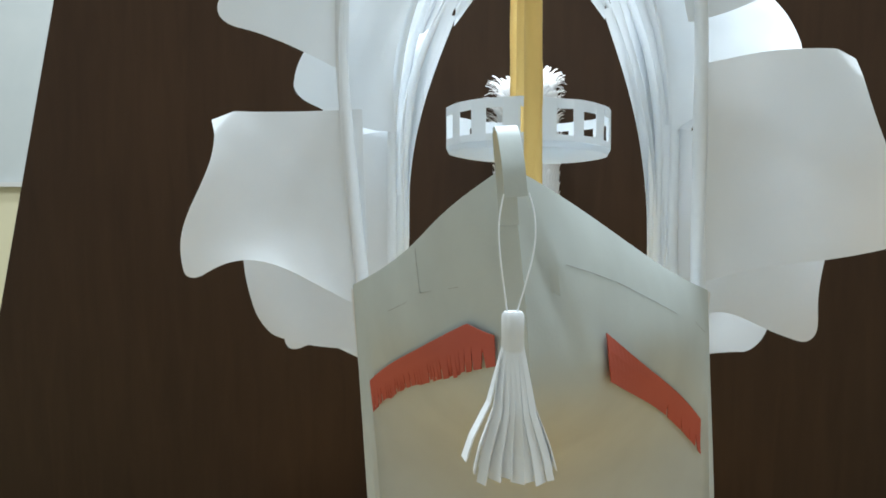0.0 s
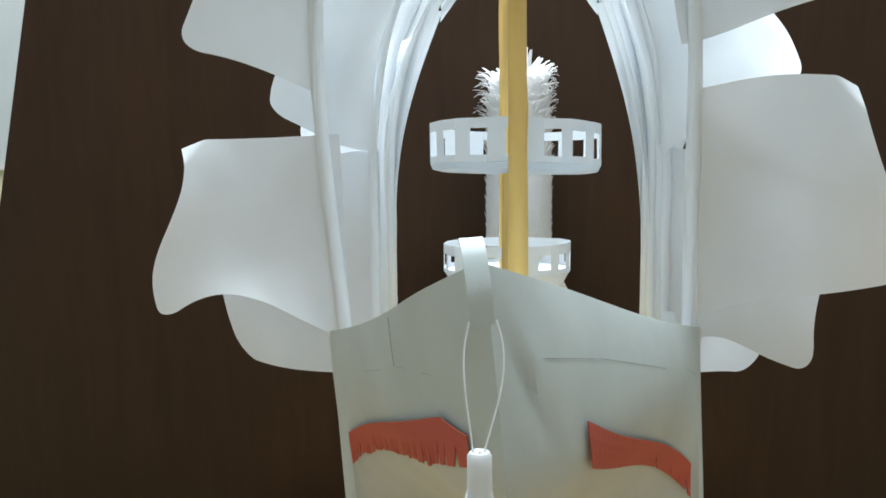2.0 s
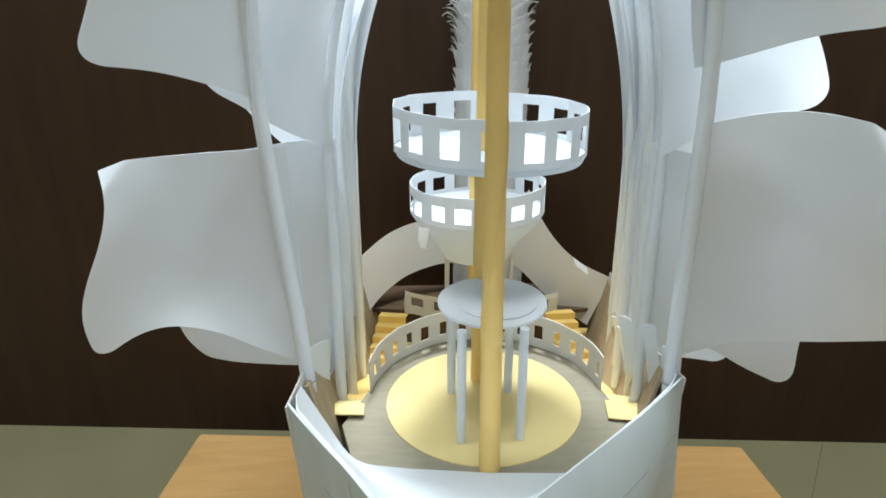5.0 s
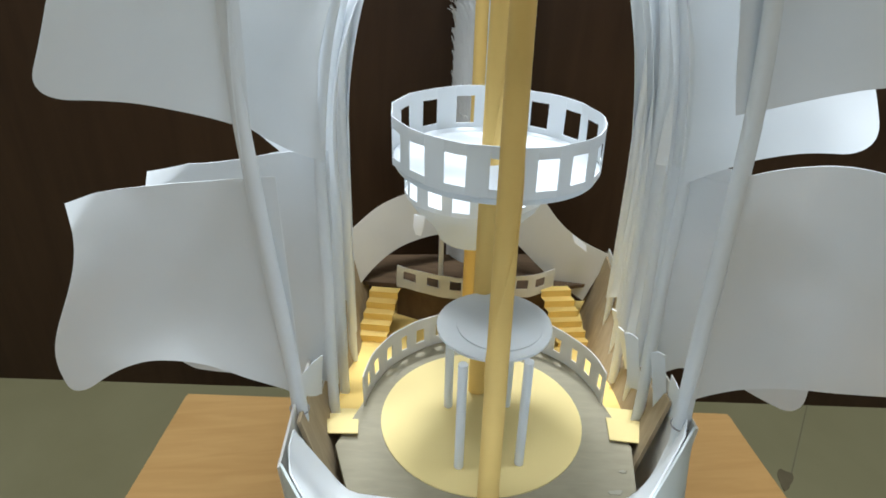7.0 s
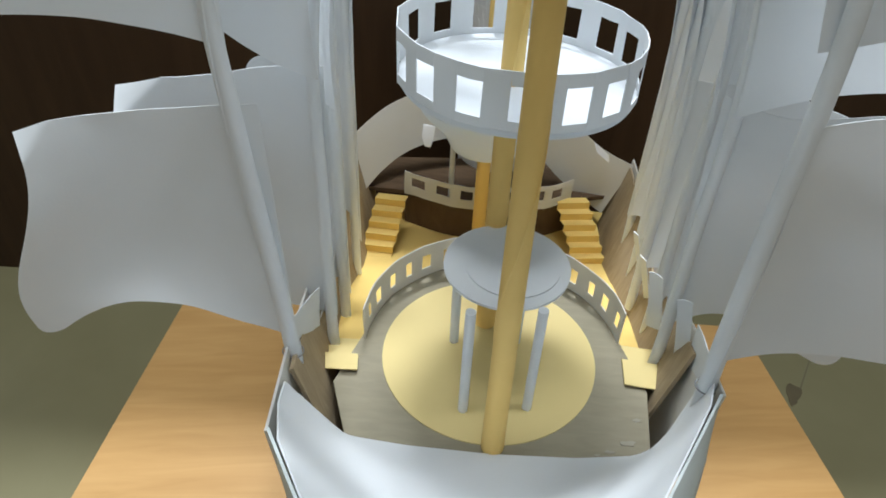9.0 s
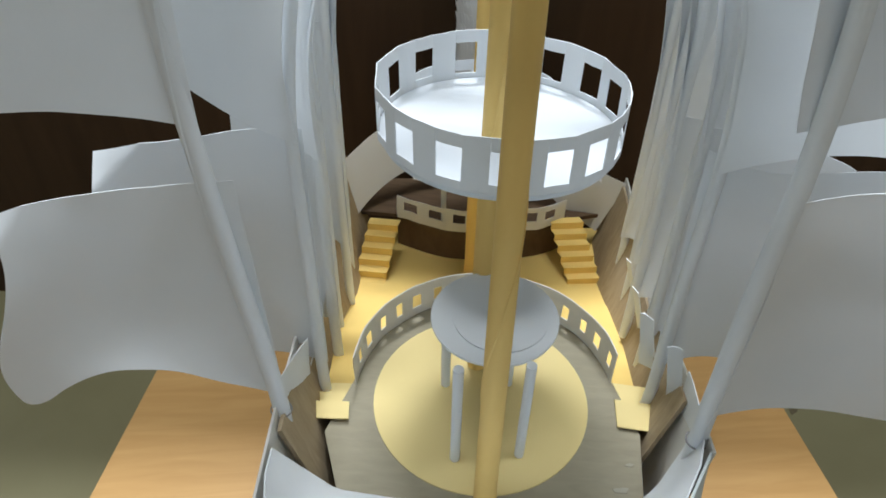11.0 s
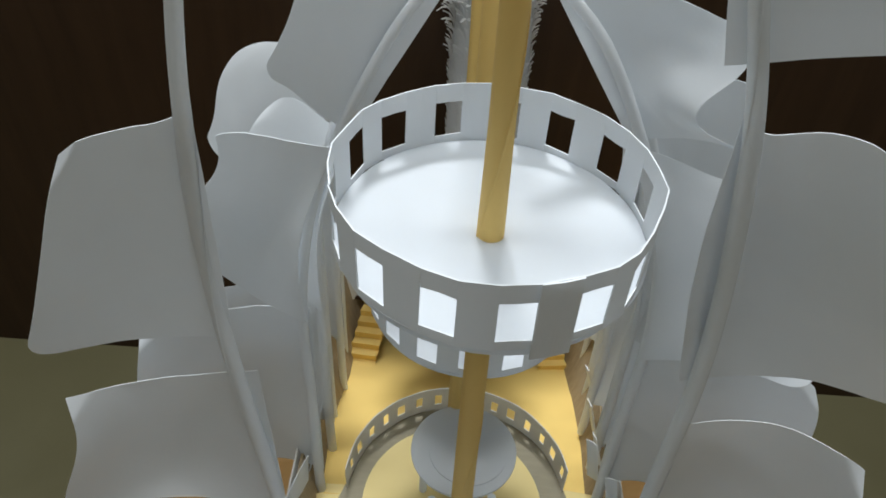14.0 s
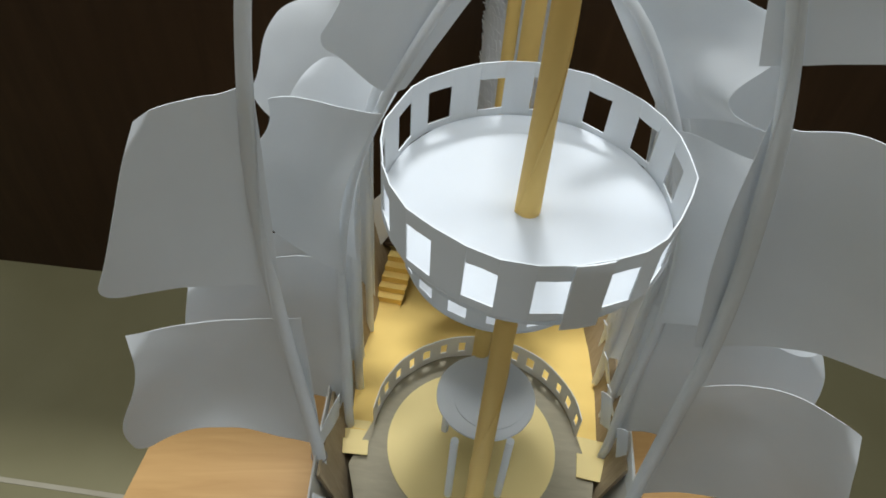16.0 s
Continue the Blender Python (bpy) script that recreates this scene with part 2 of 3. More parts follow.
solo("wall_north_dado", slab([(-2.2, 1.245), (2.2, 1.245), (2.2, 1.35), (-2.2, 1.35)], FLOOR, 0.148), PAINT_B, "cream painted lower band of the wall", "wall", "structure")
solo("trim_dado_rail", slab([(-2.2, 1.236), (2.2, 1.236), (2.2, 1.245), (-2.2, 1.245)], 0.142, 0.152), PAINT_W, "white dado rail along the wall", "rail", "structure")
solo("wall_south", slab([(-2.2, -2.5), (2.2, -2.5), (2.2, -2.4), (-2.2, -2.4)], FLOOR, 2.4), PAINT_W, "plain pale painted wall of the room", "wall", "structure")
solo("wall_east", slab([(2.2, -2.5), (2.3, -2.5), (2.3, 1.35), (2.2, 1.35)], FLOOR, 2.4), PAINT_W, "pale painted side wall of the room", "wall", "structure")
solo("wall_west", slab([(-2.3, -2.5), (-2.2, -2.5), (-2.2, 1.35), (-2.3, 1.35)], FLOOR, 2.4), PAINT_W, "pale painted side wall of the room", "wall", "structure")
solo("ceiling", slab([(-2.3, -2.5), (2.3, -2.5), (2.3, 1.35), (-2.3, 1.35)], 2.4, 2.5), PAINT_W, "plain pale painted ceiling", "ceiling", "structure")

# dark panel behind the ship, its free edge cut on a slant
bm = bmesh.new()
T = 0.02
ring = []
for x, z in ((-0.690, FLOOR), (1.4, FLOOR), (1.4, 0.405), (-0.518, 0.405)):
    ring.append((bm.verts.new((x, wall_y(x), z)), bm.verts.new((x + 0.119 * T, wall_y(x) + T, z))))
bm.faces.new([a for a, b in ring])
bm.faces.new([b for a, b in ring][::-1])
for i in range(4):
    j = (i + 1) % 4
    bm.faces.new((ring[i][0], ring[i][1], ring[j][1], ring[j][0]))
solo("wood_panel", bm, DARK, "dark brown laminated wood panel standing behind the ship", "panel")

# wooden board under the ship
bm = slab([(-0.300, 0.41), (-0.475, -0.56), (0.385, -0.65), (0.371, 0.104), (0.362, 0.328)], FLOOR, BOARD)
bmesh.ops.bevel(bm, geom=[e for e in bm.edges], offset=0.003, segments=2, affect="EDGES")
solo("wooden_board", bm, WOOD, "light wooden board with fine grain lying on the floor", "board")

# ---- the paper ship ----
ship = thing("paper_ship", "white paper model ship with yellow decks and many sails", "paper ship", in_ship=True)

BOW_L, APEX, BOW_R = Vector((-0.101, -0.062, 0.076)), Vector((-0.041, -0.205, 0.1275)), Vector((0.085, -0.048, 0.071))


CREASES = ((0.50, 0.118, 0.53, 0.090, 0.0020, 0.008), (0.525, 0.098, 0.560, 0.064, 0.0028, 0.011), (0.545, 0.105, 0.535, 0.070, -0.0016, 0.010), (0.47, 0.112, 0.455, 0.080, -0.0010, 0.016), (0.60, 0.092, 0.565, 0.070, 0.0010, 0.012))


def bow_point(s, f):
    """Outer bow skin: s from the left shoulder (0) over the stem (0.5) to the right shoulder (1), f from the rim (0) down to the keel (1)."""
    a, b, u = (BOW_L, APEX, s * 2) if s < 0.5 else (APEX, BOW_R, s * 2 - 1)
    p = a.lerp(b, u)
    back = Vector((0.13, 0.99, 0))
    p = p + back * 0.003 * math.exp(-((s - 0.5) / 0.04) ** 2)
    drop = (p.z - BOARD) * f
    # below the rim the skin flares out, more on one face than on the other
    g = 1 - math.exp(-drop / 0.028)
    w = 1 / (1 + math.exp(-(s - 0.5) / 0.03))
    flare = (Vector((-0.90, -0.42, 0)) * 0.003 * (1 - w) + Vector((0.78, -0.63, 0)) * 0.0125 * w) * g * (1 - abs(2 * s - 1) ** 6)
    keel = back * 0.09 * f ** 2 * (1 - abs(s - 0.5) * 2)
    low = max(0, 0.068 - (p.z - drop))
    keel = keel + back * 0.11 * (1 - math.exp(-36 * low * low / 0.11)) * max(0, 1 - abs(2 * s - 1) / 0.88) ** 0.7
    sag = Vector((0, 0, -0.0022 * math.sin(9 * s) * math.exp(-drop / 0.02)))
    bulge = Vector((-0.90, -0.42, 0)) * 0.0028 * math.exp(-((s - 0.38) / 0.10) ** 2) * math.exp(-drop / 0.03)
    q = p + flare + keel + sag + bulge
    q = q + back * 0.0022 * noise.noise(Vector((s * 16, drop * 26, 2.5))) * min(1, drop / 0.01) * math.exp(-((s - 0.53) / 0.10) ** 2)
    # creases and dents left by folding the stem
    z = p.z - drop
    for s0, z0, s1, z1, deep, w in CREASES:
        f = (z0 - z) / (z0 - z1)
        if -0.15 < f < 1.15:
            off = (s - s0 - (s1 - s0) * f) / w
            q = q + back * deep * math.exp(-off * off) * max(0, 1 - abs(2 * f - 1) ** 4 / 1.8)
    return Vector((q.x + 0.055 * min(drop, 0.12), q.y, q.z - drop))


NS, NF = 96, 34
part("bow_panel", sheet([[bow_point(i / NS, (j / NF) ** 1.3) for i in range(NS + 1)] for j in range(NF + 1)], 0.0012), BOWCARD, ship,
     "greyish white card bow folded at the stem", True)

# lining that falls from the rim of the bow to the front edge of the platform
FRONT = [(-0.078, -0.014), (-0.048, -0.021), (-0.005, -0.028), (0.037, -0.032), (0.076, -0.032)]


def front_edge(u):
    k = min(int(u * 4), 3)
    f = u * 4 - k
    a, b = FRONT[k], FRONT[k + 1]
    return Vector((a[0] + (b[0] - a[0]) * f, a[1] + (b[1] - a[1]) * f, 0.001))


rim_line = [Vector((-0.1015, -0.030, 0.062)), Vector((-0.1015, -0.046, 0.068))] + [bow_point(i / 40, 0.004) for i in range(1, 40)]
rim_line += [Vector((0.088, -0.040, 0.066)), Vector((0.091, -0.030, 0.060))]
rows = []
for j in range(13):
    f = j / 12
    row = []
    for i, top in enumerate(rim_line):
        u = i / (len(rim_line) - 1)
        p = (top + Vector((0.0016 * (1 - 2 * u), 0.0016, 0))).lerp(front_edge(u), f)
        p.z -= 0.022 * math.sin(math.pi * f) * math.sin(math.pi * u)
        p.z = max(p.z, 0.001)
        row.append(p)
    rows.append(row)
part("bow_lining", sheet(rows, 0.0008), WHITE, ship, "", True)


def hull_line(y, side):
    """Plan and rim of the hull behind the bow: x at the side, and the rim's height."""
    pts = {-1: ((-0.062, -0.102, 0.074), (0.0, -0.103, 0.052), (0.06, -0.102, 0.030), (0.16, -0.103, -0.010), (0.26, -0.098, -0.034), (0.33, -0.09, -0.020)),
           1: ((-0.050, 0.086, 0.070), (0.0, 0.100, 0.048), (0.06, 0.116, 0.020), (0.12, 0.131, -0.014), (0.2, 0.152, -0.035), (0.30, 0.169, -0.040))}[side]
    for (y0, x0, z0), (y1, x1, z1) in zip(pts, pts[1:]):
        if y <= y1:
            f = max(0, (y - y0) / (y1 - y0))
            return x0 + (x1 - x0) * f, z0 + (z1 - z0) * f
    return pts[-1][1], pts[-1][2]


for side, y0, y1 in ((-1, -0.062, 0.335), (1, -0.048, 0.305)):
    n = 24
    ys = [y0 + (y1 - y0) * i / n for i in range(n + 1)]
    rows = []
    for f in (0, 0.1, 0.3, 0.6, 1):
        row = []
        for y in ys:
            x, z = hull_line(y, side)
            row.append((x - side * 0.03 * f, y, z + (BOARD - z) * f))
        rows.append(row)
    part("hull_side", sheet(rows, 0.0012), CARD, ship, "", True)
    # cardboard lining inside the hull
    rows = []
    for f in (0, 1):
        row = []
        for y in ys[3:]:
            x, z = hull_line(y, side)
            row.append((x - side * (0.003 + 0.24 * f * (0.165 + z)), y, (z - 0.005) + (-0.165 - z) * f))
        rows.append(row)
    part("cardboard_lining", sheet(rows, 0.002), BROWN, ship, "brown cardboard inside of the hull")

# fore platform with its round yellow floor and windowed rail
plat = [(-0.078, -0.014), (-0.048, -0.021), (-0.005, -0.028), (0.037, -0.032), (0.075, -0.033), (0.085, 0.008), (0.079, 0.045)]
plat += arc(0.004, 0.042, 0.0755, 3, 168, 30) + [(-0.086, 0.022)]
part("fore_deck", slab(plat, -0.006, 0.0), GREY, ship, "grey cardboard platform")
part("round_floor", slab(arc(0.001, 0.038, 0.0605, 0, 360, 64)[:-1], 0.0, 0.0008), CREAM, ship, "round pale yellow paper floor")
curve = arc(0.004, 0.042, 0.0742, 2, 172, 170)
part("fore_rail", wander(windowed(curve, 0.0, 0.0065, 0.0170, 0.0245, [(4 + 11 * k, 8 + 11 * k + (k % 3 == 1)) for k in range(15)]), 0.0008, 60), CARD, ship, "white paper rail with square openings")

rng = random.Random(21)
for gx, gy, gr in ((0.066, -0.024, 0.0026), (0.055, -0.0285, 0.0015), (0.074, -0.010, 0.0016), (0.048, -0.030, 0.0010)):
    ring = []
    for i in range(14):
        m = gr * rng.uniform(0.6, 1.3)
        ring.append((gx + 1.6 * m * math.cos(2 * math.pi * i / 14), gy + 0.7 * m * math.sin(2 * math.pi * i / 14)))
    part("glue_stain", slab(ring, 0.0, 0.0004), GLUE, ship, "dried glue smear")

# lower yellow deck: slopes down from the platform, then runs level to the stern
rows = []
for y in [0.035, 0.06, 0.10, 0.14, 0.18, 0.22, 0.26, 0.34]:
    z = -0.012 - 0.52 * (y - 0.045) if y < 0.245 else -0.116
    z = max(z, -0.116)
    xl, xr = hull_line(y, -1)[0] + 0.014, hull_line(y, 1)[0] - 0.011
    rows.append([(xl + (xr - xl) * i / 10, y + 0.03 * (0.5 - i / 10), z) for i in range(11)])
part("lower_deck", sheet(rows, 0.0012), YELLOW, ship, "yellow paper lower deck", True)


def stair(name, path, width, across, steps, label):
    """Folded paper stair: path is the first and last place on its middle line."""
    a, b = Vector(path[0]), Vector(path[1])
    w = Vector(across).normalized() * width / 2
    pts = []
    for k in range(steps):
        p, q = a.lerp(b, k / steps), a.lerp(b, (k + 1) / steps)
        if b.z > a.z:
            pts += [p, Vector((p.x, p.y, q.z))]
        else:
            pts += [p, Vector((q.x, q.y, p.z))]
    pts.append(b)
    return part(name, sheet([[p - w, p + w] for p in pts], 0.0008), CREAM if name == "steps" else YELLOW, ship, label)


stair("steps", ((-0.0835, 0.028, 0.003), (-0.083, 0.062, -0.016)), 0.021, (1, -0.1, 0), 3, "folded yellow paper steps")
stair("steps", ((0.0835, 0.010, 0.002), (0.090, 0.046, -0.014)), 0.021, (1, -0.25, 0), 2, "creased yellow paper steps")
stair("stairs", ((-0.070, 0.252, -0.116), (-0.052, 0.300, -0.074)), 0.028, (1, -0.2, 0), 6, "folded yellow paper stairs")
stair("stairs", ((0.126, 0.246, -0.116), (0.112, 0.292, -0.074)), 0.030, (1, 0.0, 0), 6, "folded yellow paper stairs")

# aft deck and its rail
curve = [(p.x, p.y) for p in spline([(-0.041, 0.310, 0), (0.0, 0.287, 0), (0.04, 0.281, 0), (0.085, 0.283, 0), (0.113, 0.293, 0)], 14)]
deck = [(x, y + 0.001) for x, y in curve] + [(0.150, 0.30), (0.14, 0.36), (-0.07, 0.37), (-0.085, 0.32)]
# deck and riser take the darkened brown, which stands for the shade back here
part("aft_deck", slab(deck, -0.081, -0.077), SHADED_BROWN, ship, "brown cardboard aft deck, its colour darkened for shade")
part("aft_rail", wander(windowed(curve, -0.0785, -0.069, -0.059, -0.054, [(3 + 7 * k, 7 + 7 * k) for k in range(7)]), 0.0012, 60), CARD, ship, "white paper rail with square openings")
part("bulkhead", sheet([[(x, y + 0.005, z) for x, y in curve] for z in (-0.118, -0.081)], 0.0015), SHADED_BROWN, ship, "brown cardboard riser below the aft deck, its colour darkened for shade")

# stern panels that sweep up to the tail
top = spline([(-0.087, 0.320, -0.022), (-0.058, 0.335, -0.003), (-0.028, 0.345, 0.006), (0.0, 0.350, 0.004), (0.03, 0.352, 0.010)], 6)
low = spline([(-0.082, 0.308, -0.080), (-0.062, 0.322, -0.062), (-0.036, 0.335, -0.048), (0.0, 0.345, -0.041), (0.03, 0.350, -0.045)], 6)
part("stern_panel", sheet([top, [a.lerp(b, 0.5) for a, b in zip(top, low)], low]), CARD, ship, "curved white card stern panel", True)
top = spline([(0.085, 0.325, 0.045), (0.100, 0.318, 0.012), (0.118, 0.310, -0.012), (0.140, 0.305, -0.030), (0.168, 0.298, -0.043)], 6)
low = spline([(0.050, 0.335, -0.020), (0.078, 0.322, -0.040), (0.105, 0.312, -0.066), (0.128, 0.305, -0.084), (0.147, 0.298, -0.096)], 6)
part("stern_panel", sheet([top, [a.lerp(b, 0.5) for a, b in zip(top, low)], low]), CARD, ship, "curved white card stern panel", True)

# tail: smooth foot, then bands of cut fringe
TX, TY = 0.053, 0.378
prof = [(0.038, -0.29), (0.038, -0.07), (0.037, 0.0), (0.0355, 0.05), (0.0345, 0.12), (0.0325, 0.20), (0.029, 0.246), (0.018, 0.252), (0.004, 0.254)]
bm = sheet([[(TX + r * math.cos(2 * math.pi * i / 28), TY + r * math.sin(2 * math.pi * i / 28), z) for i in range(28)] for r, z in prof], 0.001, True)
tail = part("tail", bm, FRINGE, ship, "round white paper tail wrapped in cut fringe", True)
rng = random.Random(4)
z = 0.066
while z < 0.252:
    # a wrapped strip of paper, its upper half cut into tongues that curl outwards
    bm = bmesh.new()
    up = max(0, min(1, (z - 0.13) / 0.10))
    r0 = 0.0352 - 0.05 * max(0, z - 0.15)
    count = 46
    curl, far = 0.4, 1.0
    shift = rng.random()
    for k in range(count):
        if k % 3 == 0:
            curl, far = (rng.uniform(0.05, 0.6) + 0.5 * up) * (0.30 + 0.70 * up), rng.uniform(0.75, 1.2)
        q = 2 * math.pi * (k + shift) / count
        out, side = Vector((math.cos(q), math.sin(q), 0)), Vector((-math.sin(q), math.cos(q), 0))
        wide = r0 * math.pi / count * rng.uniform(0.85, 1.05)
        ln = (0.0080 + 0.0085 * up * (1 - 0.35 * math.cos(q))) * far * rng.uniform(0.85, 1.15)
        bend = curl * rng.uniform(0.7, 1.3)
        base = Vector((TX, TY, z - 0.009 + 0.20 * up * r0 * math.cos(q))) + out * r0
        pts = [base, base + Vector((0, 0, 0.009)) + out * 0.0008]
        for step in range(4):
            a = bend * (step + 1) * 0.55
            pts.append(pts[-1] + (out * math.sin(a) + Vector((0, 0, 1)) * math.cos(a)) * ln / 4)
        sway = side * rng.uniform(-0.002, 0.002)
        sheet([[p - side * wide * w + sway * f, p + side * wide * w + sway * f] for p, w, f in zip(pts, (1, 1, 1, 0.85, 0.7, 0.5), (0, 0, 0.1, 0.3, 0.6, 1))], 0.0003, bm=bm)
    part("fringe_band", bm, FRINGE, tail)
    z += 0.0098 + rng.uniform(-0.0012, 0.0012)
bm = bmesh.new()
for k in range(13):
    q = 2.4 * k
    r = 0.030 * math.sqrt(k / 13)
    tall = 0.026 if k < 4 else rng.uniform(0.006, 0.012)
    out = Vector((math.cos(q), math.sin(q), 0))
    base = Vector((TX + 0.004, TY, 0.247 + 0.2 * r * math.cos(q))) + out * r
    side = Vector((-math.sin(q), math.cos(q), 0)) * 0.0028
    pts = [base, base + Vector((0, 0, tall * 0.6)) + out * 0.001, base + Vector((0, 0, tall)) + out * 0.005]
    sheet([[p - side * w, p + side * w] for p, w in zip(pts, (1, 1, 0.5))], 0.0003, bm=bm)
part("fringe_tuft", bm, FRINGE, tail)

# masts
MASTS = (((-0.004, -0.0228, -0.001), (-0.006, -0.027, 0.289), (-0.0075, -0.030, 0.46), 0.0057, 0.0041),
         ((0.002, 0.0633, 0.0008), (0.003, 0.068, 0.160), (0.004, 0.073, 0.46), 0.0058, 0.0048),
         ((0.022, 0.250, -0.117), (0.022, 0.250, 0.06), (0.022, 0.251, 0.42), 0.0058, 0.0050))
masts = []
for a, b, c, r0, r1 in MASTS:
    a, b, c = Vector(a), Vector(b), Vector(c)
    pts = [a.lerp(b, i / 6) for i in range(7)] + [b.lerp(c, i / 4) for i in range(1, 5)]
    rad = [r0 + (r1 + 0.0006 - r0) * i / 6 for i in range(7)] + [r1] * 4
    masts.append(part("mast", tube(pts, rad, 20), MAST, ship, "rolled yellow paper mast", True))
    seam(masts[-1], pts, rad, 2.6, 2.0 + len(masts), MAST)


def crow_nest(cx, cy, radius, top, tilt, windows, floor_z, band_low, bowl, mast_x, mast_y, flap=None):
    """Round lookout: floor with a hole for the mast, bent paper rim with cut window openings, tapered underside. windows: rows of (middle, width, sill, head), in degrees and metres."""
    rng = random.Random(int(1000 * top))

    def lean(x, y, z):
        return (x, y, z + tilt[0] * (x - cx) + tilt[1] * (y - cy))

    def rim(q, out=0.0):
        r = radius + out
        return cx + r * math.cos(radians(q)), cy + r * math.sin(radians(q))

    # the strip is creased at both sides of each opening and runs flat between the creases
    stops = []
    for middle, width, sill, head in windows:
        stops += [(middle - width / 2, True, sill, head), (middle + width / 2, False, sill, head)]
    bm = bmesh.new()
    n = len(stops)
    for k in range(n):
        (a, is_open, sill, head), b = stops[k], stops[(k + 1) % n][0]
        if b < a:
            b += 360
        ra, rb = 0.0006 * math.sin(1.9 * a), 0.0006 * math.sin(1.9 * b)
        pa, pb = rim(a, ra), rim(b, rb)

        def panel(z0, z1, w=0.0):
            sheet([[lean(*pa, z0), lean((pa[0] + pb[0]) / 2, (pa[1] + pb[1]) / 2, z0 + w), lean(*pb, z0)],
                   [lean(*pa, z1), lean((pa[0] + pb[0]) / 2, (pa[1] + pb[1]) / 2, z1), lean(*pb, z1)]], 0.0005, bm=bm)

        if is_open:
            panel(band_low, sill + rng.uniform(-0.0005, 0.0005))
            panel(head + rng.uniform(-0.0005, 0.0005), top, rng.uniform(-0.0004, 0.0004))
        else:
            panel(band_low, top)
    bmesh.ops.remove_doubles(bm, verts=bm.verts, dist=0.0003)
    nest = part("crow_nest", wander(bm, 0.0006, 45), WHITE, ship, "white paper lookout rim with square openings")
    # floor, with its collar round the mast
    rows = []
    for f in (0.06, 0.35, 0.7, 0.95, 0.985):
        rows.append([lean(mast_x + (rim(q)[0] - mast_x) * f, mast_y + (rim(q)[1] - mast_y) * f, floor_z + 0.0006 * math.sin(math.pi * f) - 0.0010 * max(0, f - 0.9) * 10) for q in range(0, 360, 6)])
    part("nest_floor", sheet(rows, 0.0009, True), THIN, nest, "", True)
    rows = [[lean(*rim(q, -0.0004), band_low) for q in range(0, 360, 6)]]
    rows += [[lean(cx + radius * f * math.cos(radians(q)), cy + radius * f * math.sin(radians(q)), band_low - d) for q in range(0, 360, 6)] for f, d in bowl]
    part("nest_underside", sheet(rows, 0.0007, True), THIN, nest, "", True)
    if flap:
        part("overlap_flap", sheet([[lean(*rim(q, 0.0011), z) for q in flap] for z in (band_low - 0.003, top + 0.0012)], 0.0006), WHITE, nest, "doubled end of the paper strip")
    return nest


def openings(middles, width, sill, head):
    return [(m, width, sill, head) for m in middles]


crow_nest(-0.0054, -0.0219, 0.0535, 0.3120, (-0.014, 0.029), openings((-163, -138.5, -113.5, -90, -64.5, -43, -18, 5.6, 29.4, 54.5, 78, 102, 127, 148.6, 172.5), 11.5, 0.2902, 0.3052),
          0.2880, 0.2868, ((0.965, 0.0042), (0.30, 0.0050), (0.12, 0.0045)), -0.0055, -0.0268, (-84.5, -78, -71.5))
crow_nest(0.0072, 0.0775, 0.0568, 0.1788, (-0.032, -0.045), openings((-165, -143, -120, -97, -74, -54, -32.5, -11, 10, 29.8, 53.5, 77.5, 100.5, 125, 148.3, 172), 11.5, 0.1565, 0.1722),
          0.1535, 0.1525, ((0.965, 0.0036), (0.86, 0.0048), (0.12, 0.0056)), 0.0032, 0.0685)
crow_nest(0.0238, 0.2511, 0.0590, 0.0790, (0.008, -0.044), openings((-155, -130.5, -108.5, -86, -63, -40, -17, 6, 29, 52, 75, 98, 121, 144, 167, 189), 13.0, 0.0570, 0.0700),
          0.0540, 0.0530, ((0.90, 0.010), (0.62, 0.028), (0.50, 0.043), (0.1, 0.044)), 0.022, 0.250)
for x, y in ((0.001, 0.298), (0.064, 0.294)):
    part("post", tube([(x, y, -0.077), (x, y, 0.045)], 0.0024, 10), CARD, ship, "", True)


part("paper_tab", sheet([[(-0.030, 0.206, 0.054), (-0.022, 0.202, 0.054)], [(-0.031, 0.205, 0.044), (-0.023, 0.201, 0.045)], [(-0.029, 0.204, 0.037), (-0.025, 0.202, 0.037)]], 0.0006), FRINGE, ship, "small white paper tab")
part("paper_tab", sheet([[(0.128, 0.302, -0.020), (0.142, 0.298, -0.031)], [(0.130, 0.296, -0.027), (0.142, 0.293, -0.036)]], 0.0006), FRINGE, ship, "small white paper tab")


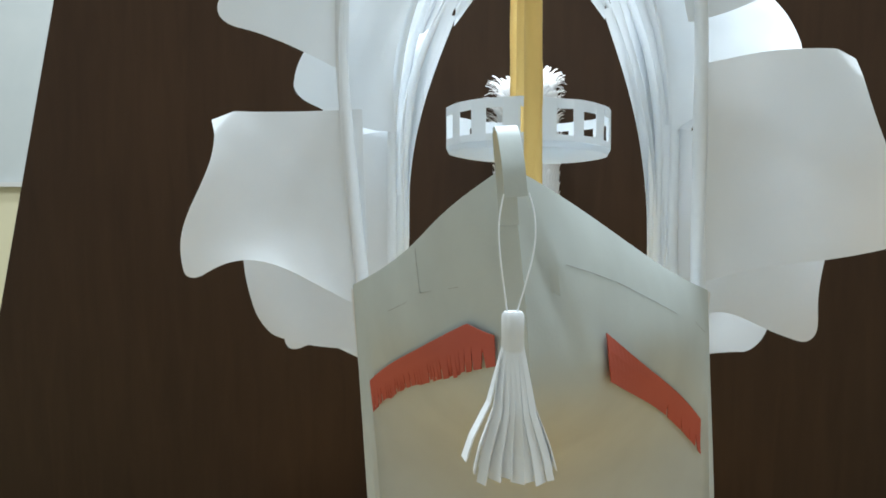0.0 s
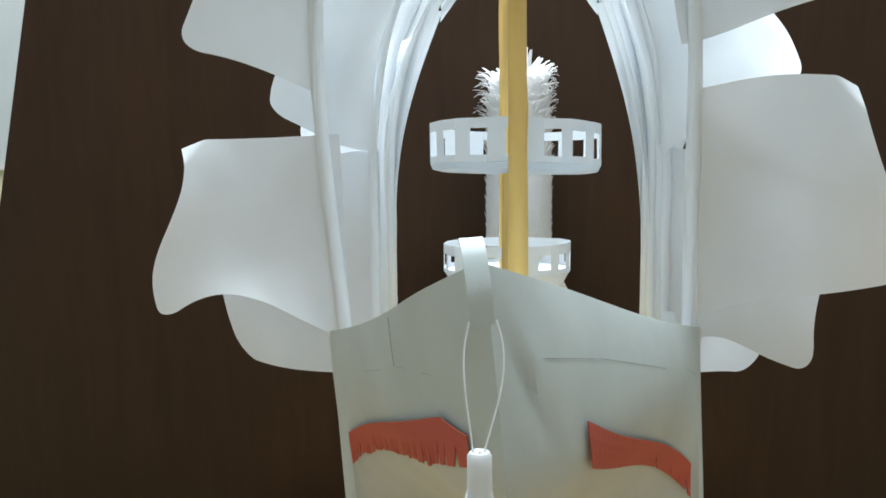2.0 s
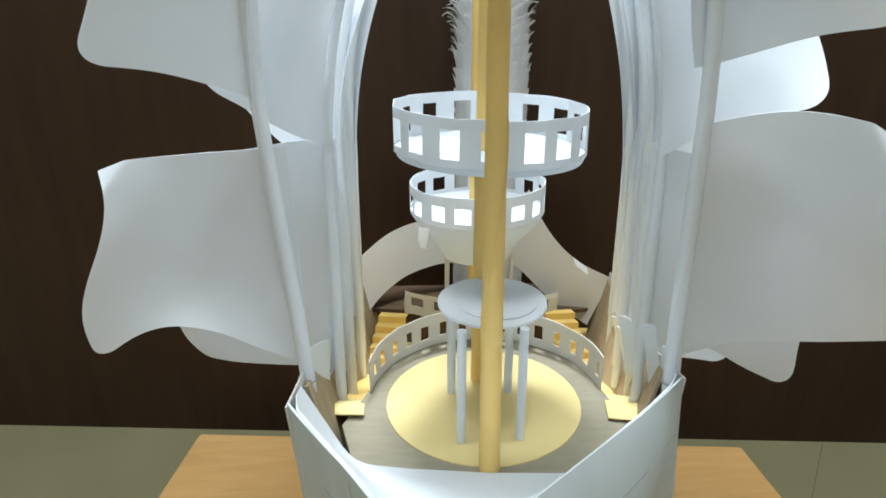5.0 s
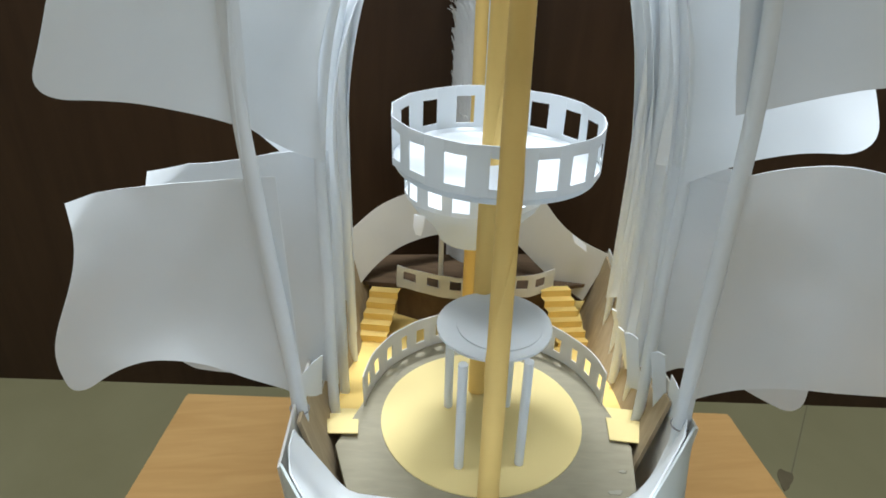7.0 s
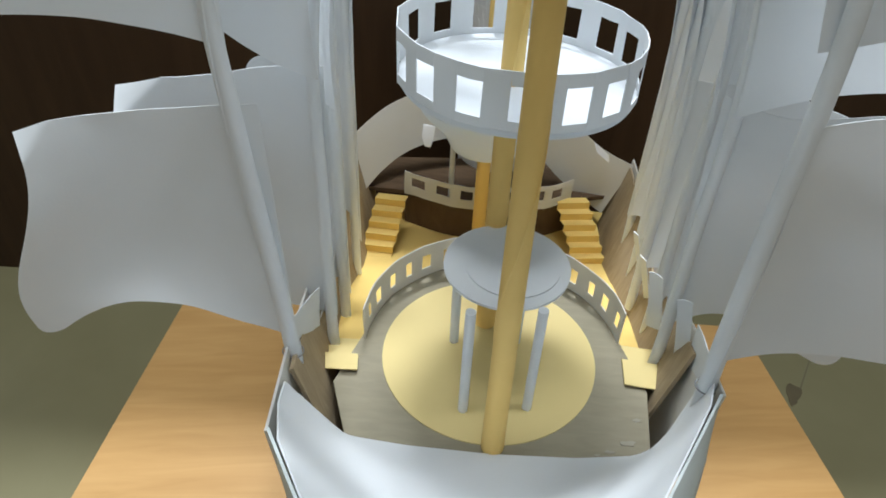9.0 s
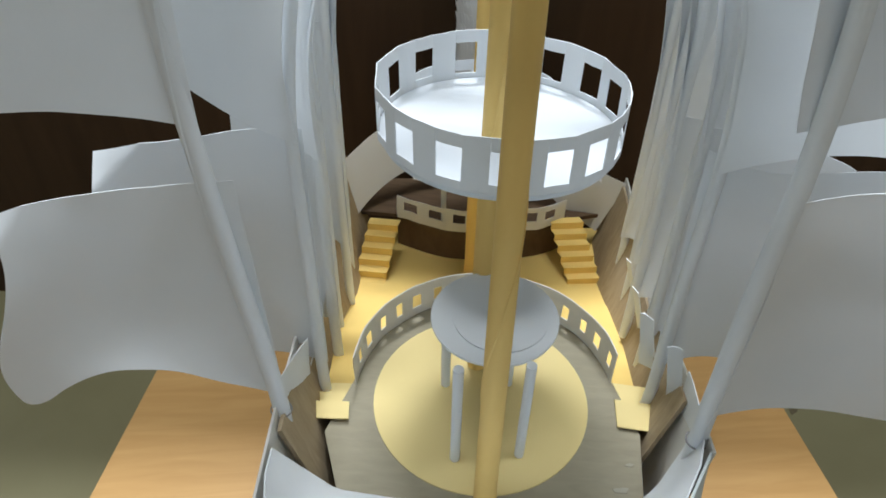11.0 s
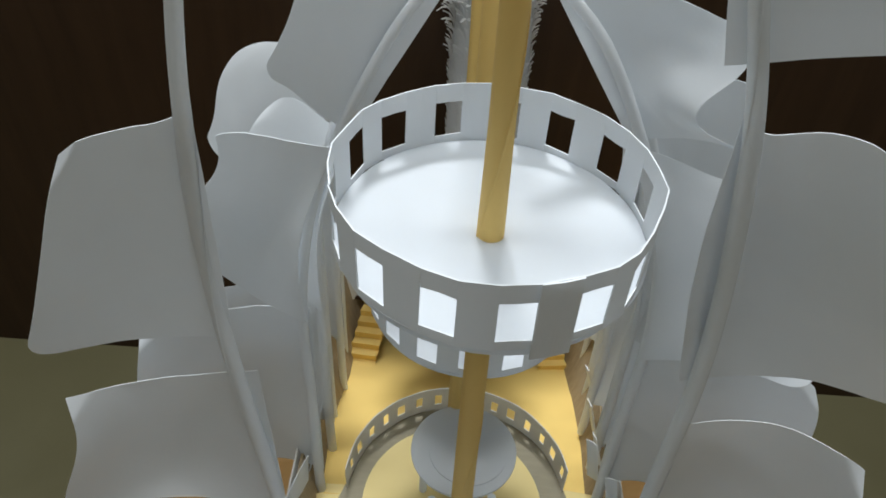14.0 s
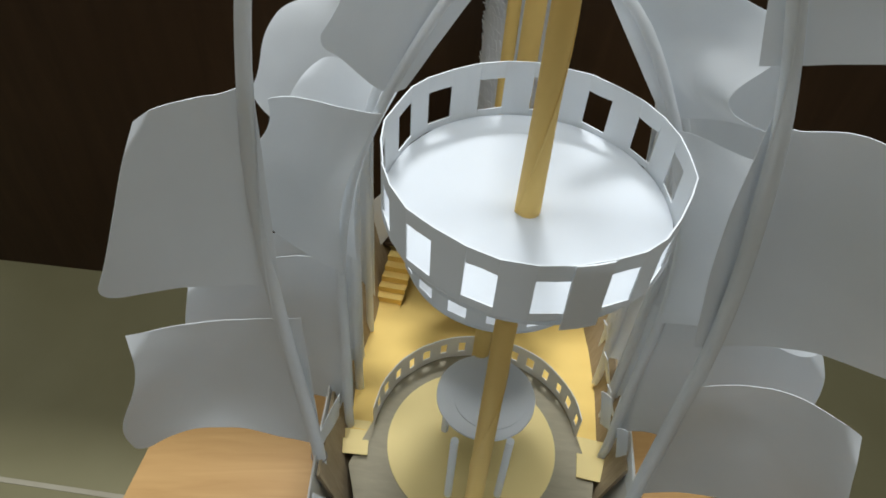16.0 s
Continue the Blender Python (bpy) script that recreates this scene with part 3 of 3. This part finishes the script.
# ---- poles and sails ----
def sail(parent, tl, tr, br, bl, belly=0.007, lift=0.003, pinch=0.002, droop=0.004, lift2=0.0, droop2=0.0, pinch2=0.0, hug=0.0, round_top=0.05, round_low=0.14, reach=0.15, ear=0.0, ear_u=0.12, ear_v=0.15, label=""):
    """A curved sheet: corners at outer top, pole top, pole bottom, outer bottom; its edges sweep by lift (bottom), droop (top), pinch (outer) and hug (pole)."""
    tl, tr, br, bl = (Vector(p) for p in (tl, tr, br, bl))
    n, m = 44, 44
    way = 1 if tr.x > tl.x else -1
    seed = Vector((tl.x * 31, tl.y * 57, tl.z * 43))
    rows = []
    for j in range(m + 1):
        row = []
        for i in range(n + 1):
            u, v = (i / n) ** 1.5, (j / m) ** 1.25
            # round off the two free corners
            k = max(0, 1 - u / reach)
            k = 1 - math.sqrt(max(0, 1 - k * k))
            v = round_top * k + v * (1 - (round_top + round_low) * k)
            p = tl.lerp(tr, u).lerp(bl.lerp(br, u), v)
            su, sv = math.sin(math.pi * u), math.sin(math.pi * v)
            p.y += belly * su * (0.4 + 0.6 * sv) - 0.5 * belly * (1 - u) ** 2 * sv
            p.z += (lift * math.sin(math.pi * u ** 0.8) + lift2 * math.sin(2 * math.pi * u)) * v * v
            p.z += (droop * su + droop2 * math.sin(2 * math.pi * u)) * (1 - v) ** 3
            p.x += way * ((pinch * sv + pinch2 * math.sin(2 * math.pi * v)) * (1 - u) + hug * sv * u ** 3)
            # slack of the paper, and a dog-eared outer corner that is bent back
            p.y += 0.0012 * (1 - u) ** 0.5 * noise.noise(Vector((u * 1.6, v * 1.6, 0)) + seed) + 0.0010 * noise.noise(Vector((u * 5, v * 5, 3)) + seed)
            bent = max(0, 1 - u / ear_u - v / ear_v)
            p += Vector((-0.35 * way, 0.60, -0.70)) * ear * bent
            row.append(p)
        rows.append(row)
    return part("sail", sheet(rows, 0.0003), WHITE, parent, label, True)


def pole(points, r=0.0042, seamed=True):
    pts = spline(points, 4)
    rad = [r * (1 - 0.38 * i / (len(pts) - 1)) for i in range(len(pts))]
    ob = part("sail_pole", tube(pts, rad, 14), WHITE, ship, "rolled white paper pole", True)
    if seamed:
        seam(ob, pts, rad, 1.3, points[0][1] * 40 + points[0][0] * 20, WHITE)
    return ob


# first pair of poles
p = pole([(-0.1009, 0.0016, 0.03), (-0.1018, 0.0053, 0.06), (-0.1105, 0.0117, 0.15), (-0.1156, 0.0155, 0.22), (-0.1140, 0.0127, 0.27), (-0.1084, 0.0080, 0.32), (-0.1022, 0.0062, 0.36), (-0.0900, 0.0060, 0.42)])
sail(p, (-0.1875, 0.0021, 0.1701), (-0.1024, 0.0129, 0.1727), (-0.0989, 0.0076, 0.0511), (-0.2017, -0.0079, 0.0674), belly=0.0116, lift=0.0192, lift2=0.0026, pinch=-0.0024, droop=-0.0005, round_top=0.0, round_low=0.10, reach=0.09, pinch2=0.0053, ear=0.0070, ear_u=0.13, ear_v=0.13)
sail(p, (-0.1447, -0.0092, 0.3096), (-0.1070, 0.0115, 0.3127), (-0.1108, 0.0157, 0.1935), (-0.1838, -0.0170, 0.2155), belly=0.0047, lift=0.0051, pinch=0.0007, droop=-0.0003, droop2=0.0009, round_top=0.01, round_low=0.14, reach=0.20, pinch2=-0.0007, ear=0.005)
sail(p, (-0.150, -0.008, 0.43), (-0.084, 0.010, 0.43), (-0.096, 0.010, 0.352), (-0.155, -0.010, 0.357), 0.006, 0.002, 0.002)
p = pole([(0.0867, -0.0356, 0.04), (0.0850, -0.0354, 0.08), (0.0848, -0.0340, 0.15), (0.0843, -0.0338, 0.21), (0.0808, -0.0325, 0.26), (0.0722, -0.0320, 0.315), (0.0615, -0.0324, 0.355), (0.0410, -0.0340, 0.41)])
sail(p, (0.1514, -0.0628, 0.1934), (0.0831, -0.0371, 0.1908), (0.0845, -0.0314, 0.0699), (0.1833, -0.0669, 0.0962), belly=0.0217, lift=0.0002, lift2=-0.0018, pinch=0.0070, droop=0.0047, droop2=0.0005, round_top=0.01, round_low=0.07, reach=0.12, pinch2=0.0008, ear=0.005, ear_u=0.10)
sail(p, (0.0940, -0.0573, 0.3391), (0.0659, -0.0293, 0.3349), (0.0778, -0.0315, 0.2140), (0.1427, -0.0601, 0.2327), belly=0.0191, lift=0.0001, lift2=0.0010, pinch=0.0053, droop=-0.0045, droop2=0.0028, hug=0.0040, round_top=0.02, round_low=0.02, reach=0.11)
sail(p, (0.115, -0.050, 0.43), (0.034, -0.030, 0.43), (0.055, -0.028, 0.350), (0.120, -0.052, 0.362), 0.006, 0.002, 0.002)

# the poles behind them, five pairs, lower towards the waist of the ship
for k, ys in enumerate((0.045, 0.095, 0.145, 0.195, 0.245)):
    f = k / 4
    drop = 0.015 * k
    for side in (-1, 1):
        xc, half = 0.004 + 0.027 * f, 0.0935 + (0.022 if side < 0 else 0.026) * f + (0, 0.0022, -0.0024, 0.0018, -0.001)[k] * side
        yl = ys * 0.99 - side * 0.014
        foot = max(-0.012 - 0.52 * (yl - 0.045), -0.116)
        prof = ((foot, 0.985), (0.03, 0.985), (0.10, 0.97), (0.165, 0.965), (0.215, 0.90), (0.25, 0.80), (0.29, 0.62), (0.33, 0.38), (0.355, 0.12))
        p = pole([(xc + side * half * h, yl, z) for z, h in prof], 0.0034, False)
        mid_x, wide = xc + side * half, (0.090, 0.072, 0.050, 0.035, 0.025)[k]
        if k > 0:
            # the sheets are wrapped round the poles and reach a little past them on the inner side
            flap = -side * (0, 0.0040, 0.0030, 0.0040, 0.0030)[k]
            front = yl - 0.0042
            head = (0, 0.125, 0.120, 0.150, 0.150)[k] if side < 0 else (0, 0.148, 0.126, 0.160, 0.158)[k]
            if (k, side) == (1, -1):
                sail(p, (-0.1640, 0.1268, 0.1150), (-0.0800, 0.1110, 0.1300), (-0.0813, 0.1110, -0.0050), (-0.1760, 0.1400, -0.0090), belly=0.0083, lift=0.0065, lift2=0.0060, pinch=-0.0041)
            else:
                sail(p, (mid_x + side * wide, yl + 0.018 * (side < 0) - 0.024 * (side > 0), head - (0.004 if (k, side) == (2, -1) else 0.014)), (xc + side * half * 0.955 + 0.3 * flap, yl + 0.001, head),
                     (xc + side * half * 0.97 + 0.5 * flap, yl + 0.002, 0.012 - drop), (mid_x + side * (wide - 0.025 + 0.025 * (side < 0)), yl - 0.036 + 0.066 * (side < 0), 0.029 - 0.013 * (side < 0) - drop), 0.008, 0.003, -0.004)
            up, top = (0, 0.044, 0.020, 0.014, 0.012)[k], (0, 0.020 + 0.015 * (side < 0), 0.0, 0.0, 0.0)[k]
            if (k, side) == (1, -1):
                sail(p, (-0.1046, 0.1462, 0.2434), (-0.0436, front, 0.2745), (-0.0815, front, 0.1200), (-0.1480, 0.1222, 0.1790), belly=0.0050, lift=-0.0050, pinch=0.0012, droop=-0.0157, droop2=0.0095, hug=-0.0140, round_top=0.15, round_low=0.14, reach=0.14, pinch2=-0.0026)
            elif (k, side) == (2, -1):
                sail(p, (-0.1212, 0.1962, 0.2573), (-0.0426, front, 0.2867), (-0.0830, front, 0.1130), (-0.1543, 0.1752, 0.1971), belly=0.0044, lift=0.0030, pinch=-0.0051, droop=-0.0031, droop2=-0.0031, hug=-0.0140, round_top=0.16, round_low=0.10, reach=0.16, pinch2=-0.0030)
            else:
                sail(p, (mid_x + side * top, yl - 0.002, 0.291 - drop * 0.1), (xc + side * half * 0.58 + flap, front, 0.294 - drop * 0.1),
                     (xc + side * half * 0.965 + 0.6 * flap, front, 0.142 - 0.020 * k), (mid_x + side * (up - 0.006 * (side > 0)), yl + 0.012, 0.197 + 0.010 * (side > 0) + 0.012 * (k == 1) - drop * 0.1), hug=-(0.13 if side < 0 else 0.10) * half)
            sail(p, (xc + side * (0, 0.046, 0.042, 0.041, 0.040)[k], yl - 0.004, 0.360), (xc + side * 0.012, front, 0.352), (xc + side * half * 0.60 + flap, front - 0.001, 0.284 - drop * 0.1),
                 (xc + side * ((0, 0.066, 0.061, 0.062, 0.064)[k] + 0.004 * (side > 0)), yl - 0.006, 0.303 - 0.005 * (side < 0)), 0.006, 0.002, 0.0)
        elif side < 0:
            sail(p, (-0.1712, 0.0621, 0.1605), (-0.0821, 0.0615, 0.1650), (-0.0848, 0.0615, 0.0118), (-0.1773, 0.0642, 0.0294), belly=0.0188, lift=-0.0061, lift2=-0.0008, pinch=-0.0108, droop=-0.0042, droop2=-0.0016, round_top=0.0, round_low=0.12, reach=0.10, pinch2=0.0010, ear=0.012, ear_u=0.20, ear_v=0.17)
            sail(p, (-0.1136, 0.0573, 0.2765), (-0.0616, 0.0540, 0.2710), (-0.0833, 0.0540, 0.1625), (-0.1563, 0.0849, 0.1911), belly=0.0059, lift=-0.0045, lift2=0.0017, pinch=0.0021, droop=-0.0008, droop2=0.0007, hug=-0.0100, round_top=0.04, round_low=0.08, reach=0.16, pinch2=0.0061)
            sail(p, (-0.0692, 0.0534, 0.3550), (-0.0080, 0.0616, 0.3520), (-0.0516, 0.0615, 0.2798), (-0.0888, 0.0492, 0.3085), belly=0.0043, lift=-0.0067, lift2=0.0037, pinch=0.0037, droop=0.0040, round_top=0.05, round_low=0.11, reach=0.14)
        else:
            sail(p, (0.1678, -0.0017, 0.1737), (0.0884, 0.0331, 0.1659), (0.0941, 0.0336, 0.0242), (0.1727, -0.0060, 0.0263), belly=0.0049, lift=0.0194, lift2=-0.0075, pinch=-0.0073, droop=-0.0058, droop2=0.0028, round_top=0.04, round_low=0.13, reach=0.13, pinch2=-0.0060, ear=0.008)
            sail(p, (0.1300, 0.0333, 0.2662), (0.0562, 0.0260, 0.2887), (0.0913, 0.0262, 0.1590), (0.1460, -0.0288, 0.1920), belly=0.0051, lift=0.0080, pinch=-0.0077, droop=-0.0042, droop2=-0.0022, hug=-0.0100, round_top=0.05, round_low=0.19, reach=0.19)
            sail(p, (0.0854, 0.0317, 0.3379), (0.0160, 0.0336, 0.3520), (0.0583, 0.0335, 0.2876), (0.0989, 0.0177, 0.2926), belly=0.0070, lift=0.0017, pinch=0.0101, droop=0.0040, round_top=-0.03, round_low=0.15, reach=0.07, pinch2=-0.0111)

# paper tabs glued between the poles, and pencilled rings at the front feet
for side in (-1, 1):
    for y, h, w in ((0.064, 0.014, 0.010), (0.110, 0.016, 0.011), (0.158, 0.014, 0.010)):
        x, z = hull_line(y, side)
        x -= side * 0.006
        rows = [[(x - side * 0.010 * f, y + w * (e - 0.5) + 0.004 * f, z - 0.022 + (h + 0.022) * f - 0.004 * e) for e in (0, 0.5, 1)] for f in (0, 0.5, 1)]
        part("paper_tab", sheet(rows, 0.0007), WHITE, ship, "white paper tab glued inside the hull")
for corners in (((0.0885, 0.016, 0.0625), (0.0955, 0.013, 0.0632), (0.0985, 0.018, 0.018), (0.1020, 0.010, 0.022)),
                ((0.0985, 0.007, 0.0545), (0.0885, -0.030, 0.0660), (0.1010, 0.012, 0.018), (0.0915, -0.030, 0.025)),
                ((0.0880, 0.052, 0.0490), (0.0945, 0.047, 0.0490), (0.0965, 0.053, 0.006), (0.1010, 0.045, 0.010)),
                ((-0.1010, 0.010, 0.0600), (-0.0925, 0.052, 0.0420), (-0.1005, 0.008, 0.005), (-0.0960, 0.054, -0.006))):
    a, b, c, d = (Vector(q) for q in corners)
    rows = [[a.lerp(b, e).lerp(c.lerp(d, e), f) + Vector((0, -0.0015 * math.sin(math.pi * f), 0.0015 * math.sin(3 * e + 9 * a.y) * (1 - f))) for e in (0, 0.33, 0.67, 1)] for f in (0, 0.35, 0.7, 1)]
    part("paper_tab", sheet(rows, 0.0005), WHITE, ship, "white paper tab glued between two poles", True)
for (x, y, z), tilt in (((-0.1010, 0.0036, 0.046), -0.1), ((0.0858, -0.0355, 0.060), 0.1)):
    ring = [(x + 0.0049 * math.cos(q), y + 0.0049 * math.sin(q), z + tilt * 0.0049 * math.cos(q)) for q in [2 * math.pi * i / 24 for i in range(25)]]
    part("pencil_line", tube(ring, 0.0004, 5), INK, ship)

# ---- little round table on the platform ----
tab = thing("round_table", "small white paper table with a round top on the yellow floor", "table", in_ship=True)
part("tabletop", slab(arc(0.0038, 0.031, 0.0315, 0, 360, 48)[:-1], 0.0735, 0.0750), WHITE, tab)
part("top_layer", slab(arc(0.0065, 0.030, 0.0235, 0, 360, 48)[:-1], 0.0751, 0.0760), WHITE, tab)
for x, y in ((-0.017, 0.0), (0.017, 0.0), (-0.018, 0.049), (0.018, 0.047)):
    part("leg", tube([(x, y, 0.001), (x, y, 0.0735)], 0.0026, 10), WHITE, tab, "", True)

# ---- red fringed strips on the bow ----
def on_bow(s, z):
    p = bow_point(s, 0)
    f = (p.z - z) / (p.z - BOARD)
    q = bow_point(s, f)
    inward = Vector((0.90, 0.42, 0)) if s < 0.5 else Vector((-0.78, 0.63, 0))
    return q - inward * 0.0022


def bow_strip(stations, cuts, depth, seed, label):
    """A strip of paper glued on the bow: stations are (along, s, top height, width), its lower part slit at the cuts."""
    rng = random.Random(seed)
    bm = bmesh.new()

    def at(a):
        for (a0, *p), (a1, *q) in zip(stations, stations[1:]):
            if a <= a1:
                f = (a - a0) / (a1 - a0)
                return [x + (y - x) * f for x, y in zip(p, q)]
        return list(stations[-1][1:])

    stops = [0.0] + sorted(cuts) + [1.0]
    for a, b in zip(stops, stops[1:]):
        fine = max(2, int((b - a) * 30) + 1)
        cols = [a + (b - a) * i / fine for i in range(fine + 1)]
        sway, out = rng.uniform(-0.12, 0.12) * (b - a), rng.uniform(0.0, 0.0030)
        long = rng.uniform(0.94, 1.03)
        rows = []
        for f in (0.0, 0.3, 1 - depth, 1 - depth * 0.5, 1.0):
            g = max(0, (f - 1 + depth) / depth)
            row = []
            for c in cols:
                # the tongue narrows and swings a little below the slit
                cc = c + ((a + b) / 2 - c) * min(0.34, 0.016 / (b - a)) * g + sway * g
                t, z, w = at(min(max(cc, 0.0), 1.0))
                row.append(on_bow(t, z - w * f * (1 + (long - 1) * g)) + Vector((0, -0.0003 - out * g * g, 0)))
            rows.append(row)
        sheet(rows, 0.0004, bm=bm)
    bmesh.ops.remove_doubles(bm, verts=bm.verts, dist=0.00005)
    return part("red_fringe", bm, RED, ship, label)


rng = random.Random(7)
slits, a = [], 0.03
while a < 0.97:
    slits.append(a)
    a += rng.choice((0.022, 0.03, 0.04, 0.055))
bow_strip(((0.0, 0.075, 0.031, 0.0165), (0.87, 0.420, 0.0795, 0.0165), (1.0, 0.465, 0.0785, 0.0100)), slits, 0.58, 7, "red paper strip with a cut fringe")
bow_strip(((0.0, 0.600, 0.0755, 0.0182), (0.5, 0.745, 0.0416, 0.0188), (1.0, 0.897, 0.0062, 0.0195)), (0.60, 0.77, 0.87, 0.95), 0.45, 9, "red paper strip with a few slits at one end")

# pencil lines left on the bow
for pts in (((0.275, 0.100), (0.282, 0.092), (0.29, 0.083)), ((0.17, 0.0695), (0.24, 0.0765)), ((0.285, 0.0825), (0.40, 0.0905)), ((0.555, 0.100), (0.60, 0.0955), (0.64, 0.091)), ((0.65, 0.090), (0.75, 0.0765), (0.82, 0.067)), ((0.90, 0.058), (0.95, 0.050))):
    row = [on_bow(s, z) + (Vector((0.90, 0.42, 0)) if s < 0.5 else Vector((-0.78, 0.63, 0))) * 0.0014 for s, z in pts]
    part("pencil_line", tube(row, 0.00009, 5), INK, ship)

# ---- prow loop and tassel ----
line = spline([(-0.0431, -0.2362, 0.1205), (-0.0438, -0.2354, 0.1290), (-0.0446, -0.2316, 0.1366), (-0.0448, -0.2250, 0.1388), (-0.0440, -0.2150, 0.1366), (-0.0425, -0.2082, 0.1280), (-0.0410, -0.2060, 0.1120)], 6)
part("prow_loop", sheet([[p + Vector((w, 0.0005 * math.sin(40 * w), 0.06 * w)) for w in (-0.0029, 0, 0.0029)] for p in line], 0.0009), BOWCARD, ship, "bent white paper loop at the stem", True)

tas = thing("tassel", "white paper tassel hanging on thread from the prow", "tassel", in_ship=True)
for points in (((-0.0462, -0.2360, 0.1212), (-0.0476, -0.2380, 0.1140), (-0.0474, -0.2400, 0.1050), (-0.0458, -0.2418, 0.0915)),
               ((-0.0398, -0.2360, 0.1215), (-0.0385, -0.2380, 0.1150), (-0.0393, -0.2400, 0.1060), (-0.0436, -0.2418, 0.0915))):
    part("thread", tube(spline(points, 5), 0.00022, 6), WHITE, tas)
HX, HY = -0.0445, -0.2420
rows = [[(HX + f * 0.0026 * math.cos(2 * math.pi * q / 24), HY + f * 0.0022 * math.sin(2 * math.pi * q / 24), z) for q in range(24)] for f, z in ((0.2, 0.0918), (0.85, 0.0921), (1.0, 0.0914), (1.0, 0.0870), (1.04, 0.0815))]
part("tassel_head", sheet(rows, 0.0005, True), WHITE, tas, "wrapped paper band", True)
rng = random.Random(2)
for k in range(19):
    q = 2 * math.pi * (k + 0.3) / 19
    spread = rng.uniform(0.0074, 0.0104) + (0.0035 if k == 10 else 0)
    base = Vector((HX + 0.0024 * math.cos(q), HY + 0.0019 * math.sin(q), 0.0845))
    tip = Vector((HX + 0.0004 + spread * math.cos(q), HY - 0.0015 + 0.5 * spread * math.sin(q), rng.uniform(0.0500, 0.0530) + (0.004 if k == 10 else 0)))
    midp = base.lerp(tip, 0.5) + Vector((-0.0012 * math.cos(q), -0.0008, 0))
    low_p = base.lerp(tip, 0.8)
    side = Vector((-math.sin(q), math.cos(q) * 0.6, 0)) * rng.uniform(0.0013, 0.0018)
    turn = Vector((0, rng.uniform(-0.0012, 0.0012), 0))
    part("strip", sheet([[p_ - side * w + turn * f, p_ + side * w - turn * f] for p_, w, f in ((base, 0.5, 0), (midp, 0.9, 0.5), (low_p, 1.0, 0.8), (tip, 1.0, 1))], 0.00035), WHITE, tas)
